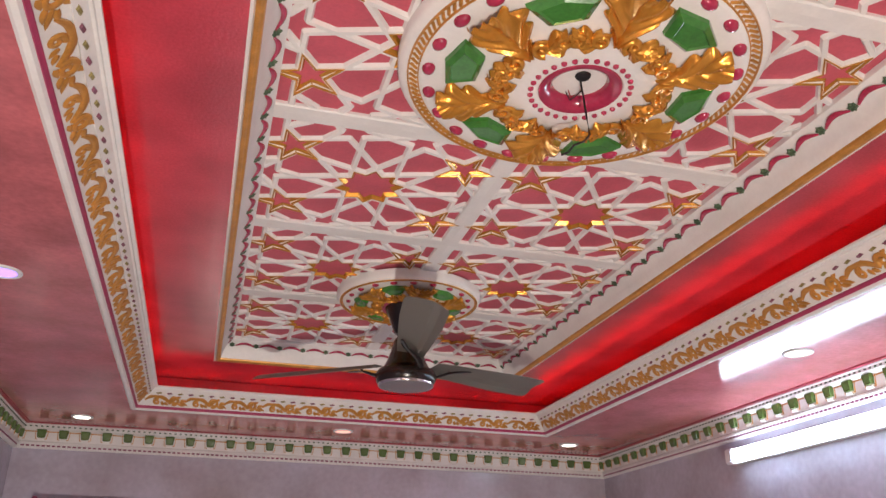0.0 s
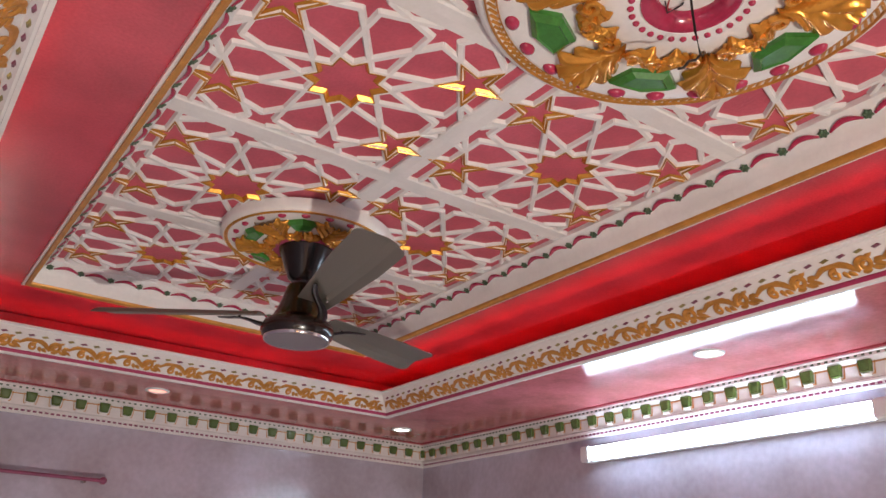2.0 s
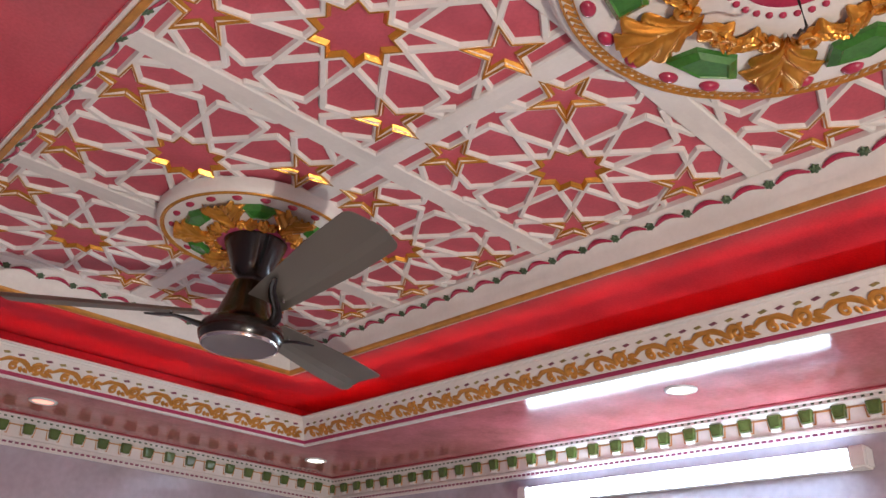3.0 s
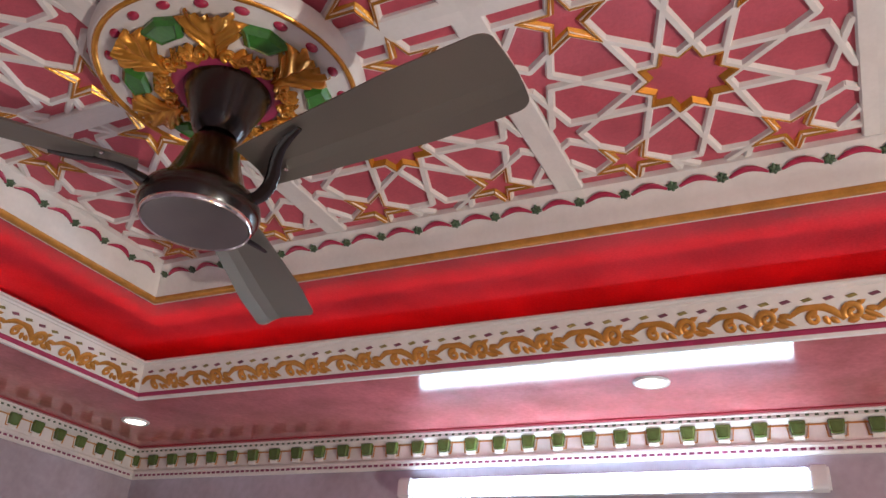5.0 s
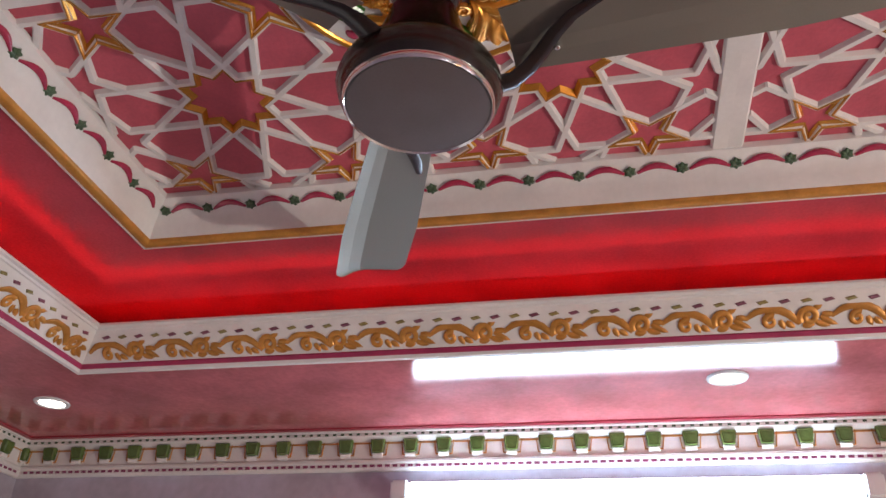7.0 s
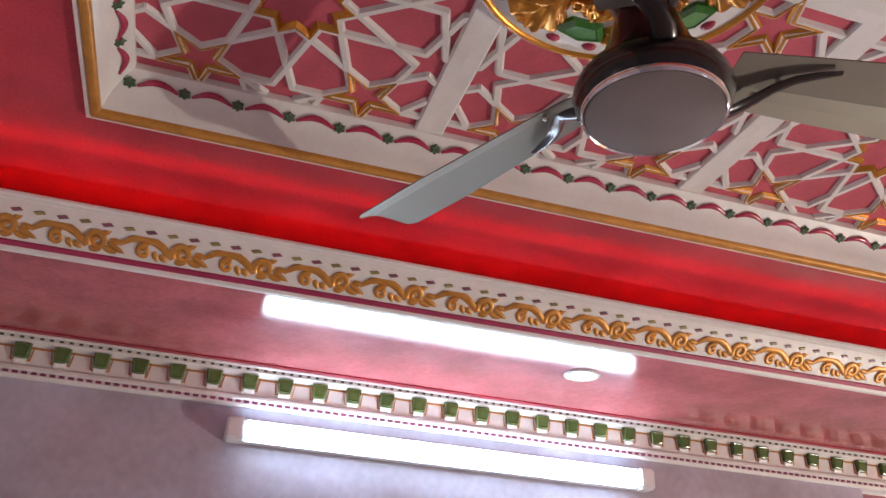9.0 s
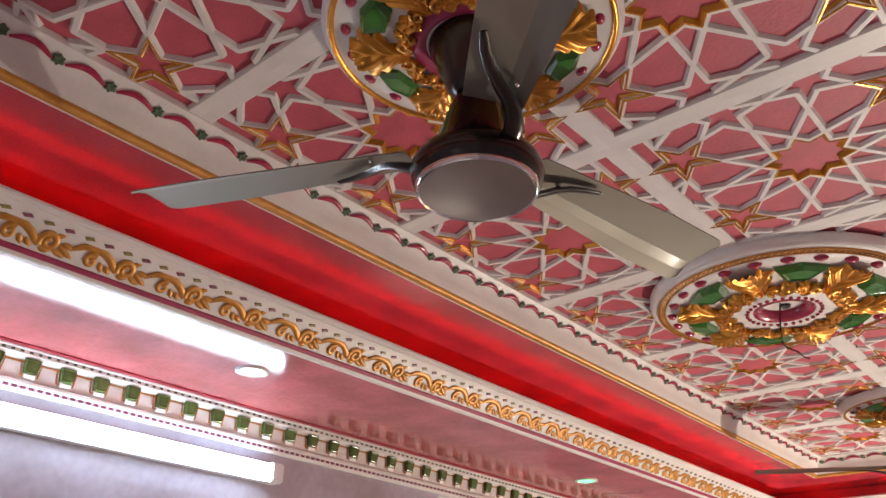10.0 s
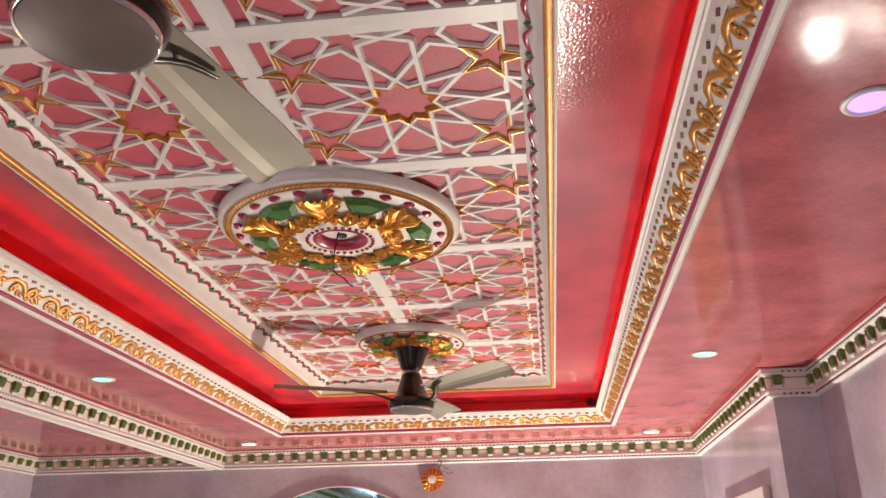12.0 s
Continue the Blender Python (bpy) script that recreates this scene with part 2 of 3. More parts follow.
# the dropped soffit with its opening
bm = bmesh.new()
sweep(bm, rect(TRAY_X + 0.01, TRAY_Y + 0.01), [(0, SOFFIT), (0, SOFFIT + 0.03), (-0.9, SOFFIT + 0.03), (-0.9, SOFFIT)])
box(bm, TRAY_X + 0.905, ALCOVE_X + 0.1, BACK - 0.1, 0.0, SOFFIT, SOFFIT + 0.03)
soffit = part("ceiling_soffit", bm, GLOSS_PINK)
tagged(soffit, "polished rose plaster soffit that mirrors the lamps", "ceiling", kind="structure")
# the cove: its gutter, upright back and flat top
bm = bmesh.new()
sweep(bm, rect(PANEL_X - 0.012, PANEL_Y - 0.012), [(0, COVE), (0, COVE + 0.1), (-0.45, COVE + 0.1), (-0.45, COVE)])
sweep(bm, rect(1.03, 2.53), [(0, COVE - 0.002), (0, SOFFIT + 0.031), (-0.03, SOFFIT + 0.031), (-0.03, COVE - 0.002)])
cove = part("ceiling_cove", bm, COVE_PINK)
tagged(cove, "deep rose glossy plaster cove round the ceiling panel", "ceiling", kind="structure")
roof = part("ceiling_slab", box(bmesh.new(), WEST - 0.2, ALCOVE_X + 0.2, BACK - 0.2, FRONT + 0.2, 2.95, 3.05), WHITE)
tagged(roof, "plain white slab above the plaster ceiling", "ceiling", kind="structure")

# ---- red light strip in the cove gutter ----
bm = bmesh.new()
sweep(bm, rect(0.918, 2.423), [(0, SOFFIT + 0.0635), (0, SOFFIT + 0.0665), (-0.012, SOFFIT + 0.0665), (-0.012, SOFFIT + 0.0635)])
led = part("light_strip", bm, LED)
tagged(led, "glowing red strip light hidden in the ceiling cove", "strip light")
bm = bmesh.new()
sweep(bm, rect(0.918, 2.423), [(0.002, SOFFIT + 0.056), (0.002, SOFFIT + 0.063), (-0.018, SOFFIT + 0.063), (-0.024, SOFFIT + 0.033), (-0.020, SOFFIT + 0.033)])
part("strip_ledge", bm, WHITE, led, "white plaster ledge")

# ---- tray moulding ----
moulding = empty("cove_moulding", (0, 0, SOFFIT))
tagged(moulding, "white sloped plaster moulding with gold scrollwork round the cove", "moulding")
# the sloped face runs inward and up; offsets are from the outer edge of the opening
SLOPE = [(-0.012, 0.0), (-0.012, -0.004), (-0.004, -0.010), (0.006, -0.009), (0.009, -0.005), (0.017, 0.009), (0.019, 0.012), (0.055, 0.0495), (0.058, 0.0465), (0.071, 0.0615), (0.076, 0.069), (0.081, 0.070), (0.083, 0.0745), (0.092, 0.076), (0.092, 0.0815), (0.085, 0.0815), (0.020, 0.028)]
part("body", sweep(bmesh.new(), rect(TRAY_X, TRAY_Y), SLOPE), WHITE, moulding, smooth=30)
part("stripe", sweep(bmesh.new(), rect(TRAY_X, TRAY_Y), [(0.0105, -0.0025), (0.0128, -0.0035), (0.0180, 0.0050), (0.0172, 0.0085)]), MAGENTA, moulding, "magenta painted stripe")


def spiral(c, r0, r1, a0, turns, n=14):
    return [polar(r0 + (r1 - r0) * i / n, a0 + 360 * turns * i / n, c) for i in range(n + 1)]


def petal(bm, at, deg, length, width, height, curl=0.0, nu=5, nv=4, z=0.0, tilt=0.0, vein=0.0):
    """A pointed leaf lobe in relief, its ridge towards -z, that starts at at and points along deg."""
    rows = []
    ca, sa = math.cos(radians(deg)), math.sin(radians(deg))
    for i in range(nu + 1):
        u = i / nu
        w = width * (math.sin(math.pi * min(1, u * 0.86 + 0.14)) ** 0.7) * 0.5
        bend = curl * u * u * length
        row = []
        for k in range(nv + 1):
            v = 2 * k / nv - 1
            x, y = u * length, bend + v * w
            h = height * (math.sin(math.pi * (0.12 + 0.8 * u)) ** 0.8) * (1 - v * v) * (1 + vein * math.cos(3 * math.pi * v)) + tilt * u * u
            row.append(bm.verts.new((at[0] + x * ca - y * sa, at[1] + x * sa + y * ca, z - h)))
        rows.append(row)
    for a, b in zip(rows, rows[1:]):
        for k in range(nv):
            bm.faces.new((a[k], a[k + 1], b[k + 1], b[k]))


def scroll_mesh():
    """One repeat of the running scroll, 0.17 long and flat in xy, relief towards -z."""
    bm = bmesh.new()
    L, H = 0.17, 0.050
    flat = lambda pts: [(x, y, -0.0008) for x, y in pts]
    at = lambda u, v: (u * L, v * H)
    # the arm that rises from the foot of the last leaf, runs along the top and falls into the large volute
    arm = [at(u, v) for u, v in ((-0.03, -0.02), (0.03, 0.14), (0.10, 0.29), (0.19, 0.37), (0.29, 0.38), (0.39, 0.31), (0.48, 0.15), (0.55, -0.06), (0.61, -0.26))]
    tube(bm, flat(arm), [0.0036, 0.0056, 0.0070, 0.0078, 0.0082, 0.0086, 0.0084, 0.0072, 0.0050], 7, 0.55)
    # small volute under the arm, large volute behind it
    tube(bm, flat(spiral(at(0.265, -0.13), 0.0150, 0.0025, 60, 1.3, 20)), [0.0062 - 0.00013 * i for i in range(21)], 7, 0.7)
    tube(bm, flat(spiral(at(0.715, 0.0), 0.0205, 0.003, 215, -1.45, 24)), [0.0078 - 0.00015 * i for i in range(25)], 7, 0.7)
    leaves = ((0.38, -0.08, -72, 0.020), (0.45, -0.16, -45, 0.020), (0.64, -0.34, -8, 0.022), (0.77, 0.30, 32, 0.022), (0.86, 0.10, -12, 0.024), (0.84, 0.00, -36, 0.036), (0.79, -0.20, -28, 0.028))
    for u, v, deg, ln in leaves:
        petal(bm, at(u, v), deg, ln * 1.1, 0.0135, 0.0036, 0.15, 4, 4, 0.0)
    return bm


first_scroll = None
first_dash = [None, None]
count = 0
for side, (length, along, turn) in enumerate(((2 * TRAY_Y, TRAY_X, -90), (2 * TRAY_X, TRAY_Y, 0), (2 * TRAY_Y, TRAY_X, 90), (2 * TRAY_X, TRAY_Y, 180))):
    spin = Matrix.Rotation(radians(turn), 4, "Z")
    usable = length - 0.10
    n = round(usable / 0.17)
    step = usable / n
    for i in range(n):
        m = spin @ Matrix.Translation((-usable / 2 + step * i, along - 0.0375, 0.0298)) @ Matrix.Rotation(radians(-46), 4, "X") @ Matrix.Diagonal((step / 0.17, -1.08, 0.85, 1))
        if first_scroll is None:
            first_scroll = part("scroll", scroll_mesh(), OCHRE, moulding, "raised gold scroll", smooth=50)
            first_scroll.matrix_basis = m
        else:
            again(first_scroll, m, moulding)
    n = round((length - 0.18) / 0.0435)
    for i in range(n):
        s = -(length - 0.2) / 2 + (length - 0.2) * i / (n - 1)
        m = spin @ Matrix.Translation((s, along - 0.0655, 0.0545)) @ Matrix.Rotation(radians(-49), 4, "X")
        k = count % 2
        count += 1
        if first_dash[k] is None:
            b = bmesh.new()
            pts = [(-0.0135, -0.001), (-0.006, 0.0058), (0.0135, 0.001), (0.006, -0.0058)]
            low = [b.verts.new((x, y, 0.001)) for x, y in pts]
            top = [b.verts.new((x * 0.7, y * 0.7, -0.0028)) for x, y in pts]
            b.faces.new(top)
            for q in range(4):
                b.faces.new((low[q], low[(q + 1) % 4], top[(q + 1) % 4], top[q]))
            first_dash[k] = part("dash", b, (PLUM, OLIVE)[k], moulding, ("plum painted lozenge", "olive painted lozenge")[k])
            first_dash[k].matrix_basis = m
        else:
            again(first_dash[k], m, moulding)

# ---- panel frame with its vine ----
frame_thing = empty("panel_frame", (0, 0, COVE))
tagged(frame_thing, "white plaster frame moulding with gold band and painted vine", "moulding")
P = PANEL_X, PANEL_Y
part("body", sweep(bmesh.new(), rect(*P), [(0, 0.0), (0, -0.011), (0.006, -0.013), (0.009, -0.009), (0.024, -0.005), (0.028, 0.002), (0.033, 0.022), (0.039, 0.038), (0.047, 0.049), (0.056, 0.058), (0.071, 0.0705), (0.071, 0.084), (0.0, 0.084)]), WHITE, frame_thing, smooth=30)
part("gold_band", sweep(bmesh.new(), rect(*P), [(0.0088, -0.0100), (0.010, -0.0142), (0.0155, -0.0158), (0.021, -0.0130), (0.0250, -0.0065), (0.0262, -0.002)]), OCHRE, frame_thing, "gold painted half-round band", smooth=50)
vine_first = None
for length, along, turn in ((2 * PANEL_Y, PANEL_X, -90), (2 * PANEL_X, PANEL_Y, 0), (2 * PANEL_Y, PANEL_X, 90), (2 * PANEL_X, PANEL_Y, 180)):
    spin = Matrix.Rotation(radians(turn), 4, "Z")
    usable = length - 0.13
    n = round(usable / 0.10)
    step = usable / n
    for i in range(n):
        m = spin @ Matrix.Translation((-usable / 2 + step * i, along - 0.0535, 0.0535)) @ Matrix.Rotation(radians(-34), 4, "X")
        if vine_first is None:
            b = bmesh.new()
            tube(b, [(0.014 + 0.074 * t / 8, 0.007 - 0.013 * math.sin(math.pi * t / 8), -0.0015) for t in range(9)], [0.0026 + 0.0040 * math.sin(math.pi * t / 8) for t in range(9)], 6, 0.6)
            arc = part("vine_arc", b, RUBY, frame_thing, "raised rose-red vine stem", smooth=50)
            b = bmesh.new()
            for d in (20, 80, 140, 200, 260, 320):
                petal(b, (0.0, 0.004), d, 0.013, 0.011, 0.0042, 0.1, 3, 4, 0.0)
            leaf = part("vine_leaf", b, SAGE, frame_thing, "dark green painted leaf cluster", smooth=50)
            arc.matrix_basis, leaf.matrix_basis = m, m
            vine_first = (arc, leaf)
        else:
            for o in vine_first:
                again(o, m, frame_thing)

# ---- star tiles ----
D = 0.262
R_STAR = 0.309 * D
R_TEN = 0.363 * D
HX, HY = 0.272, 0.270


def star_tile():
    root = part("ceiling_tile", box(bmesh.new(), -0.3, 0.3, -0.3, 0.3, 0.0, 0.012), PINK)
    tagged(root, "rose ceiling tile with white ten-point star lattice and gold stars", "ceiling tile", "star tiles of the ceiling")
    bm = bmesh.new()
    rng = random.Random(5)
    segs = []
    ten = star_points((0, 0), R_TEN, R_TEN * 0.7265, 10, 18)
    segs += list(zip(ten, ten[1:] + ten[:1]))
    for k in range(10):
        a = 36 * k
        top = polar(2 * R_TEN * math.cos(radians(18)), a)
        segs += [(polar(R_TEN, a - 18), top), (polar(R_TEN, a + 18), top)]
        c = polar(D, a)
        five = star_points(c, R_STAR, R_STAR * 0.382, 5, a + 180)
        segs += list(zip(five, five[1:] + five[:1]))
    for sx in (-1, 1):
        for sy in (-1, 1):
            segs += [((sx * 0.237, sy * 0.231), (sx * 0.237, sy * 0.272)), ((sx * 0.147, sy * 0.297), (sx * 0.237, sy * 0.231)), ((sx * 0.240, sy * 0.077), (sx * 0.272, sy * 0.066))]
    for a, b in segs:
        s = clipped(a, b, HX, HY)
        if s:
            strip_bar(bm, s[0], s[1], 0.0170, 0.0095, 0.0, -0.0080 - rng.random() * 0.0010)
    part("lattice", bm, WHITE, root, "white plaster strapwork")
    loops = [[(x, y, z) for x, y in rect(hx, hy)] for hx, hy, z in ((HX, HY, 0.0), (HX, HY, -0.007), (HX + 0.004, HY + 0.004, -0.0105), (0.3, 0.3, -0.0105), (0.3, 0.3, 0.0))]
    part("border", loft(bmesh.new(), loops), WHITE, root, "white plaster border")
    loops = [[(*p, z) for p in star_points((0, 0), R_TEN * f, R_TEN * 0.7265 * f, 10, 18)] for f, z in ((0.965, -0.001), (0.95, -0.0100), (0.90, -0.0097), (0.79, -0.0005))]
    part("gold_decagram", loft(bmesh.new(), loops), GOLD, root, "gold ten-point star outline")
    for a in (36, 144, 216, 324):
        c = polar(D, a)
        loops = [[(*p, z) for p in star_points((0, 0), R_STAR * f, R_STAR * 0.40 * f, 5, a + 180)] for f, z in ((1.0, -0.001), (0.99, -0.0113), (0.90, -0.0110), (0.58, -0.0005))]
        s = part("gold_star", loft(bmesh.new(), loops), GOLD, root, "gold five-point star outline")
        s.location = (c[0], c[1], 0)
    return root


tile = star_tile()
tile.location = (PITCH / 2, -3 * PITCH + 0.005, BOARD)
for col in (-1, 1):
    for row in range(-3, 4):
        if (col, row) != (1, -3):
            copy_thing(tile, Matrix.Translation((col * PITCH / 2, row * PITCH + 0.005, BOARD)))


# ---- medallions ----
def acanthus(bm, where, rise, z0, lobes, nu, nv):
    """A lobed leaf in relief towards -z; where() lays its length 0 to 1 and its breadth -1 to 1 into the plane."""
    rows = []
    for i in range(nu + 1):
        u = i / nu
        env = math.sin(math.pi * (0.10 + 0.76 * u)) ** 0.7 * (0.28 + 0.72 * min(1.0, 1.45 * u))
        row = []
        for k in range(nv + 1):
            v = 2 * k / nv - 1
            a = abs(v)
            tooth = 0.62 + 0.38 * abs(math.sin(math.pi * (lobes * u - 1.9))) ** 0.6
            w = env * (1 - (1 - tooth) * a ** 5)
            fold = 0.5 + 0.5 * math.cos(2 * math.pi * (lobes * u - 1.9 * a))
            h = (1 - a ** 2.0) * (0.16 + 0.36 * math.sin(math.pi * (0.08 + 0.72 * u))) + 0.52 * fold * a ** 0.5 * (1 - 0.7 * a ** 6)
            h += 0.40 * u ** 3 * (1 - 0.6 * a * a) - 0.20 * math.exp(-((v / 0.10) ** 2)) + 0.04
            row.append(bm.verts.new((*where(min(1.03, u + 0.10 * a * (1 - 0.6 * u)) - 0.05 * a * a * u, v * w), z0 - rise * h)))
        rows.append(row)
    for a, b in zip(rows, rows[1:]):
        for k in range(nv):
            bm.faces.new((a[k], a[k + 1], b[k + 1], b[k]))


def medallion(R, where, depth, hub):
    root = empty("ceiling_medallion", where)
    tagged(root, "round white plaster medallion with gold acanthus leaves and jewels" if hub else "small round plaster medallion with gold leaves round the fan canopy", "medallion")
    d = depth
    # surface of the plaster, radius and depth below the ceiling in parts of R and d
    SHAPE = [(1.0, -0.10), (1.0, 0.45), (0.988, 0.62), (0.970, 0.74), (0.945, 0.80), (0.935, 0.76), (0.895, 0.80), (0.885, 0.90), (0.860, 0.97), (0.80, 0.98), (0.76, 0.98), (0.70, 1.02), (0.58, 1.12), (0.46, 1.26), (0.38, 1.36), (0.31, 1.44), (0.27, 1.46), (0.235, 1.44), (0.225, 1.34)] if hub else [(1.0, -0.15), (1.0, 0.55), (0.985, 0.8), (0.965, 1.0), (0.945, 1.02), (0.93, 0.95), (0.905, 0.95), (0.89, 0.95), (0.84, 1.0), (0.78, 1.05), (0.70, 1.12), (0.58, 1.25), (0.46, 1.40), (0.38, 1.50), (0.31, 1.55), (0.27, 1.55), (0.235, 1.5), (0.225, 1.4)]
    body = [(R * r, -d * k) for r, k in SHAPE]
    level = lambda r: -d * float(np.interp(r, [p[0] for p in SHAPE[:1:-1]], [p[1] for p in SHAPE[:1:-1]]))
    part("disc", lathe(bmesh.new(), body, 72), WHITE, root, smooth=35)
    if hub:
        part("hub_ring", lathe(bmesh.new(), [(R * 0.232, -1.34 * d), (R * 0.225, -1.48 * d), (R * 0.20, -1.46 * d), (R * 0.165, -1.24 * d), (R * 0.150, -0.95 * d), (R * 0.150, -0.2 * d)], 40), RUBY, root, "rose-red hub ring", smooth=40)
    else:
        part("hub_ring", lathe(bmesh.new(), [(R * 0.405, -1.2 * d), (R * 0.40, -1.52 * d), (R * 0.375, -1.70 * d), (R * 0.34, -1.74 * d), (R * 0.305, -1.62 * d), (R * 0.29, -1.2 * d)], 48), MAGENTA, root, "magenta ring round the fan canopy", smooth=40)
    part("hub_plate", lathe(bmesh.new(), [(R * 0.153, -0.80 * d), (0, -0.80 * d)], 32), WHITE, root)
    # rope rim
    bm = bmesh.new()
    n = 130 if hub else 3
    if hub:
        for i in range(n):
            a = 360 * i / n
            tube(bm, [(*polar(R * 0.898, a - 1.2), -0.83 * d), (*polar(R * 0.932, a + 1.2), -0.80 * d)], 0.0037, 5, 0.9)
        for r in (0.888, 0.944):
            lathe(bm, [(R * (r + 0.006), -0.74 * d), (R * (r + 0.003), -0.92 * d), (R * (r - 0.003), -0.92 * d), (R * (r - 0.006), -0.74 * d)], 96)
        part("rope_rim", bm, OCHRE, root, "thin gold rope rim", smooth=60)
    else:
        part("gold_rim", lathe(bmesh.new(), [(R * 0.962, -0.85 * d), (R * 0.955, -1.08 * d), (R * 0.94, -1.15 * d), (R * 0.922, -1.10 * d), (R * 0.908, -0.85 * d)], 72), GOLD, root, "gold rim", smooth=50)
    # ruby studs
    n = 24 if hub else 20
    stud = None
    for i in range(n):
        m = Matrix.Translation((*polar(R * 0.835, 360 * (i + 0.5) / n), level(0.835) + 0.002)) @ Matrix.Rotation(radians(360 * (i + 0.5) / n), 4, "Z")
        if stud is None:
            s = R / 0.34
            stud = part("ruby_stud", lathe(bmesh.new(), [(0.0155 * s, 0.001), (0.0155 * s, -0.002 * s), (0.0128 * s, -0.007 * s), (0.0065 * s, -0.0105 * s), (0, -0.011 * s)], 14), RUBY, root, "oval rose-red stud", smooth=50)
            stud.matrix_basis = m @ Matrix.Diagonal((0.8, 1.15, 1, 1))
        else:
            again(stud, m @ Matrix.Diagonal((0.8, 1.15, 1, 1)), root)
    # ring of small beads
    bead = None
    n = 30 if hub else 0
    for i in range(n):
        m = Matrix.Translation((*polar(R * 0.272, 360 * i / n), -1.45 * d))
        if bead is None:
            bead = part("bead", lathe(bmesh.new(), [(0.0062, 0.001), (0.0058, -0.003), (0.003, -0.0058), (0, -0.0063)], 8), RUBY, root, "small rose-red bead", smooth=60)
            bead.matrix_basis = m
        else:
            again(bead, m, root)
    # green jewels between the leaves
    gem = None
    for i in range(6):
        m = Matrix.Rotation(radians(60 * i), 4, "Z")  # jewel
        if gem is None:
            bm = bmesh.new()
            lo = [(*polar(R * 0.74, -15), 0), (*polar(R * 0.77, 0), 0), (*polar(R * 0.74, 15), 0), (*polar(R * 0.585, 10), 0), (*polar(R * 0.575, -10), 0)]
            c = Vector((R * 0.665, 0, 0))
            ring = []
            for f, z in ((1.0, -0.50), (0.96, -0.75), (0.70, -0.98), (0.62, -0.90)):
                ring.append([bm.verts.new((c.x + (p[0] - c.x) * f, (p[1]) * f, z * d)) for p in lo])
                for q in ring[-1]:
                    q.co.z += level(math.hypot(q.co.x, q.co.y) / R) + 0.52 * d
            for a, b in zip(ring, ring[1:]):
                for k in range(5):
                    bm.faces.new((a[k], a[(k + 1) % 5], b[(k + 1) % 5], b[k]))
            bm.faces.new(ring[-1])
            gem = part("green_jewel", bm, GREEN, root, "faceted green jewel")
            gem.matrix_basis = m
        else:
            again(gem, m, root)
    # gold acanthus leaves and the scrolls that join them
    leaf = scroll = None
    z = 0.0
    for i in range(6):
        m = Matrix.Rotation(radians(30 + 60 * i), 4, "Z")
        if leaf is None:
            bm = bmesh.new()
            r0, r1, half = (0.40, 0.795, 0.205) if hub else (0.40, 0.81, 0.270)
            acanthus(bm, lambda x, y: (R * (r0 + (r1 - r0) * x), R * half * y), d * 0.74, z, 3.4, 40, 28)
            for s in (-1, 1):
                tube(bm, [(*p, z - 0.30 * d) for p in spiral((R * 0.445, s * R * 0.085), R * 0.050, R * 0.010, 90 + s * 110, s * 1.3, 16)], [R * 0.021 - R * 0.0007 * k for k in range(17)], 6, 1.1)
            for q in bm.verts:
                q.co.z += level(math.hypot(q.co.x, q.co.y) / R)
            leaf = part("acanthus_leaf", bm, GOLD, root, "gold acanthus leaf in relief", smooth=60)
            leaf.matrix_basis = m
            bm = bmesh.new()
            for s in (-1, 1):
                acanthus(bm, lambda x, y: polar(R * (0.485 - 0.055 * math.sin(math.pi * x) + 0.095 * y * s), s * (5 + 24 * x)), d * 0.58, z, 2.2, 24, 16)
                tube(bm, [(*p, z - 0.34 * d) for p in spiral(polar(R * 0.470, s * 26), R * 0.042, R * 0.010, 150 - s * 60, s * 1.3, 14)], [R * 0.018 - R * 0.0006 * k for k in range(15)], 6, 1.1)
            for q in bm.verts:
                q.co.z += level(math.hypot(q.co.x, q.co.y) / R)
            scroll = part("leaf_scroll", bm, GOLD, root, "gold scroll joining two leaves", smooth=60)
            scroll.matrix_basis = m
        else:
            again(leaf, m, root)
            again(scroll, m, root)
    return root


LOW = BOARD - 0.0105
big = medallion(0.361, (0.0, -0.032, LOW), 0.038, True)
medallion(0.250, (-0.008, FAN_Y + 0.008, LOW), 0.030, False)
medallion(0.250, (0.0, -FAN_Y, LOW), 0.030, False)


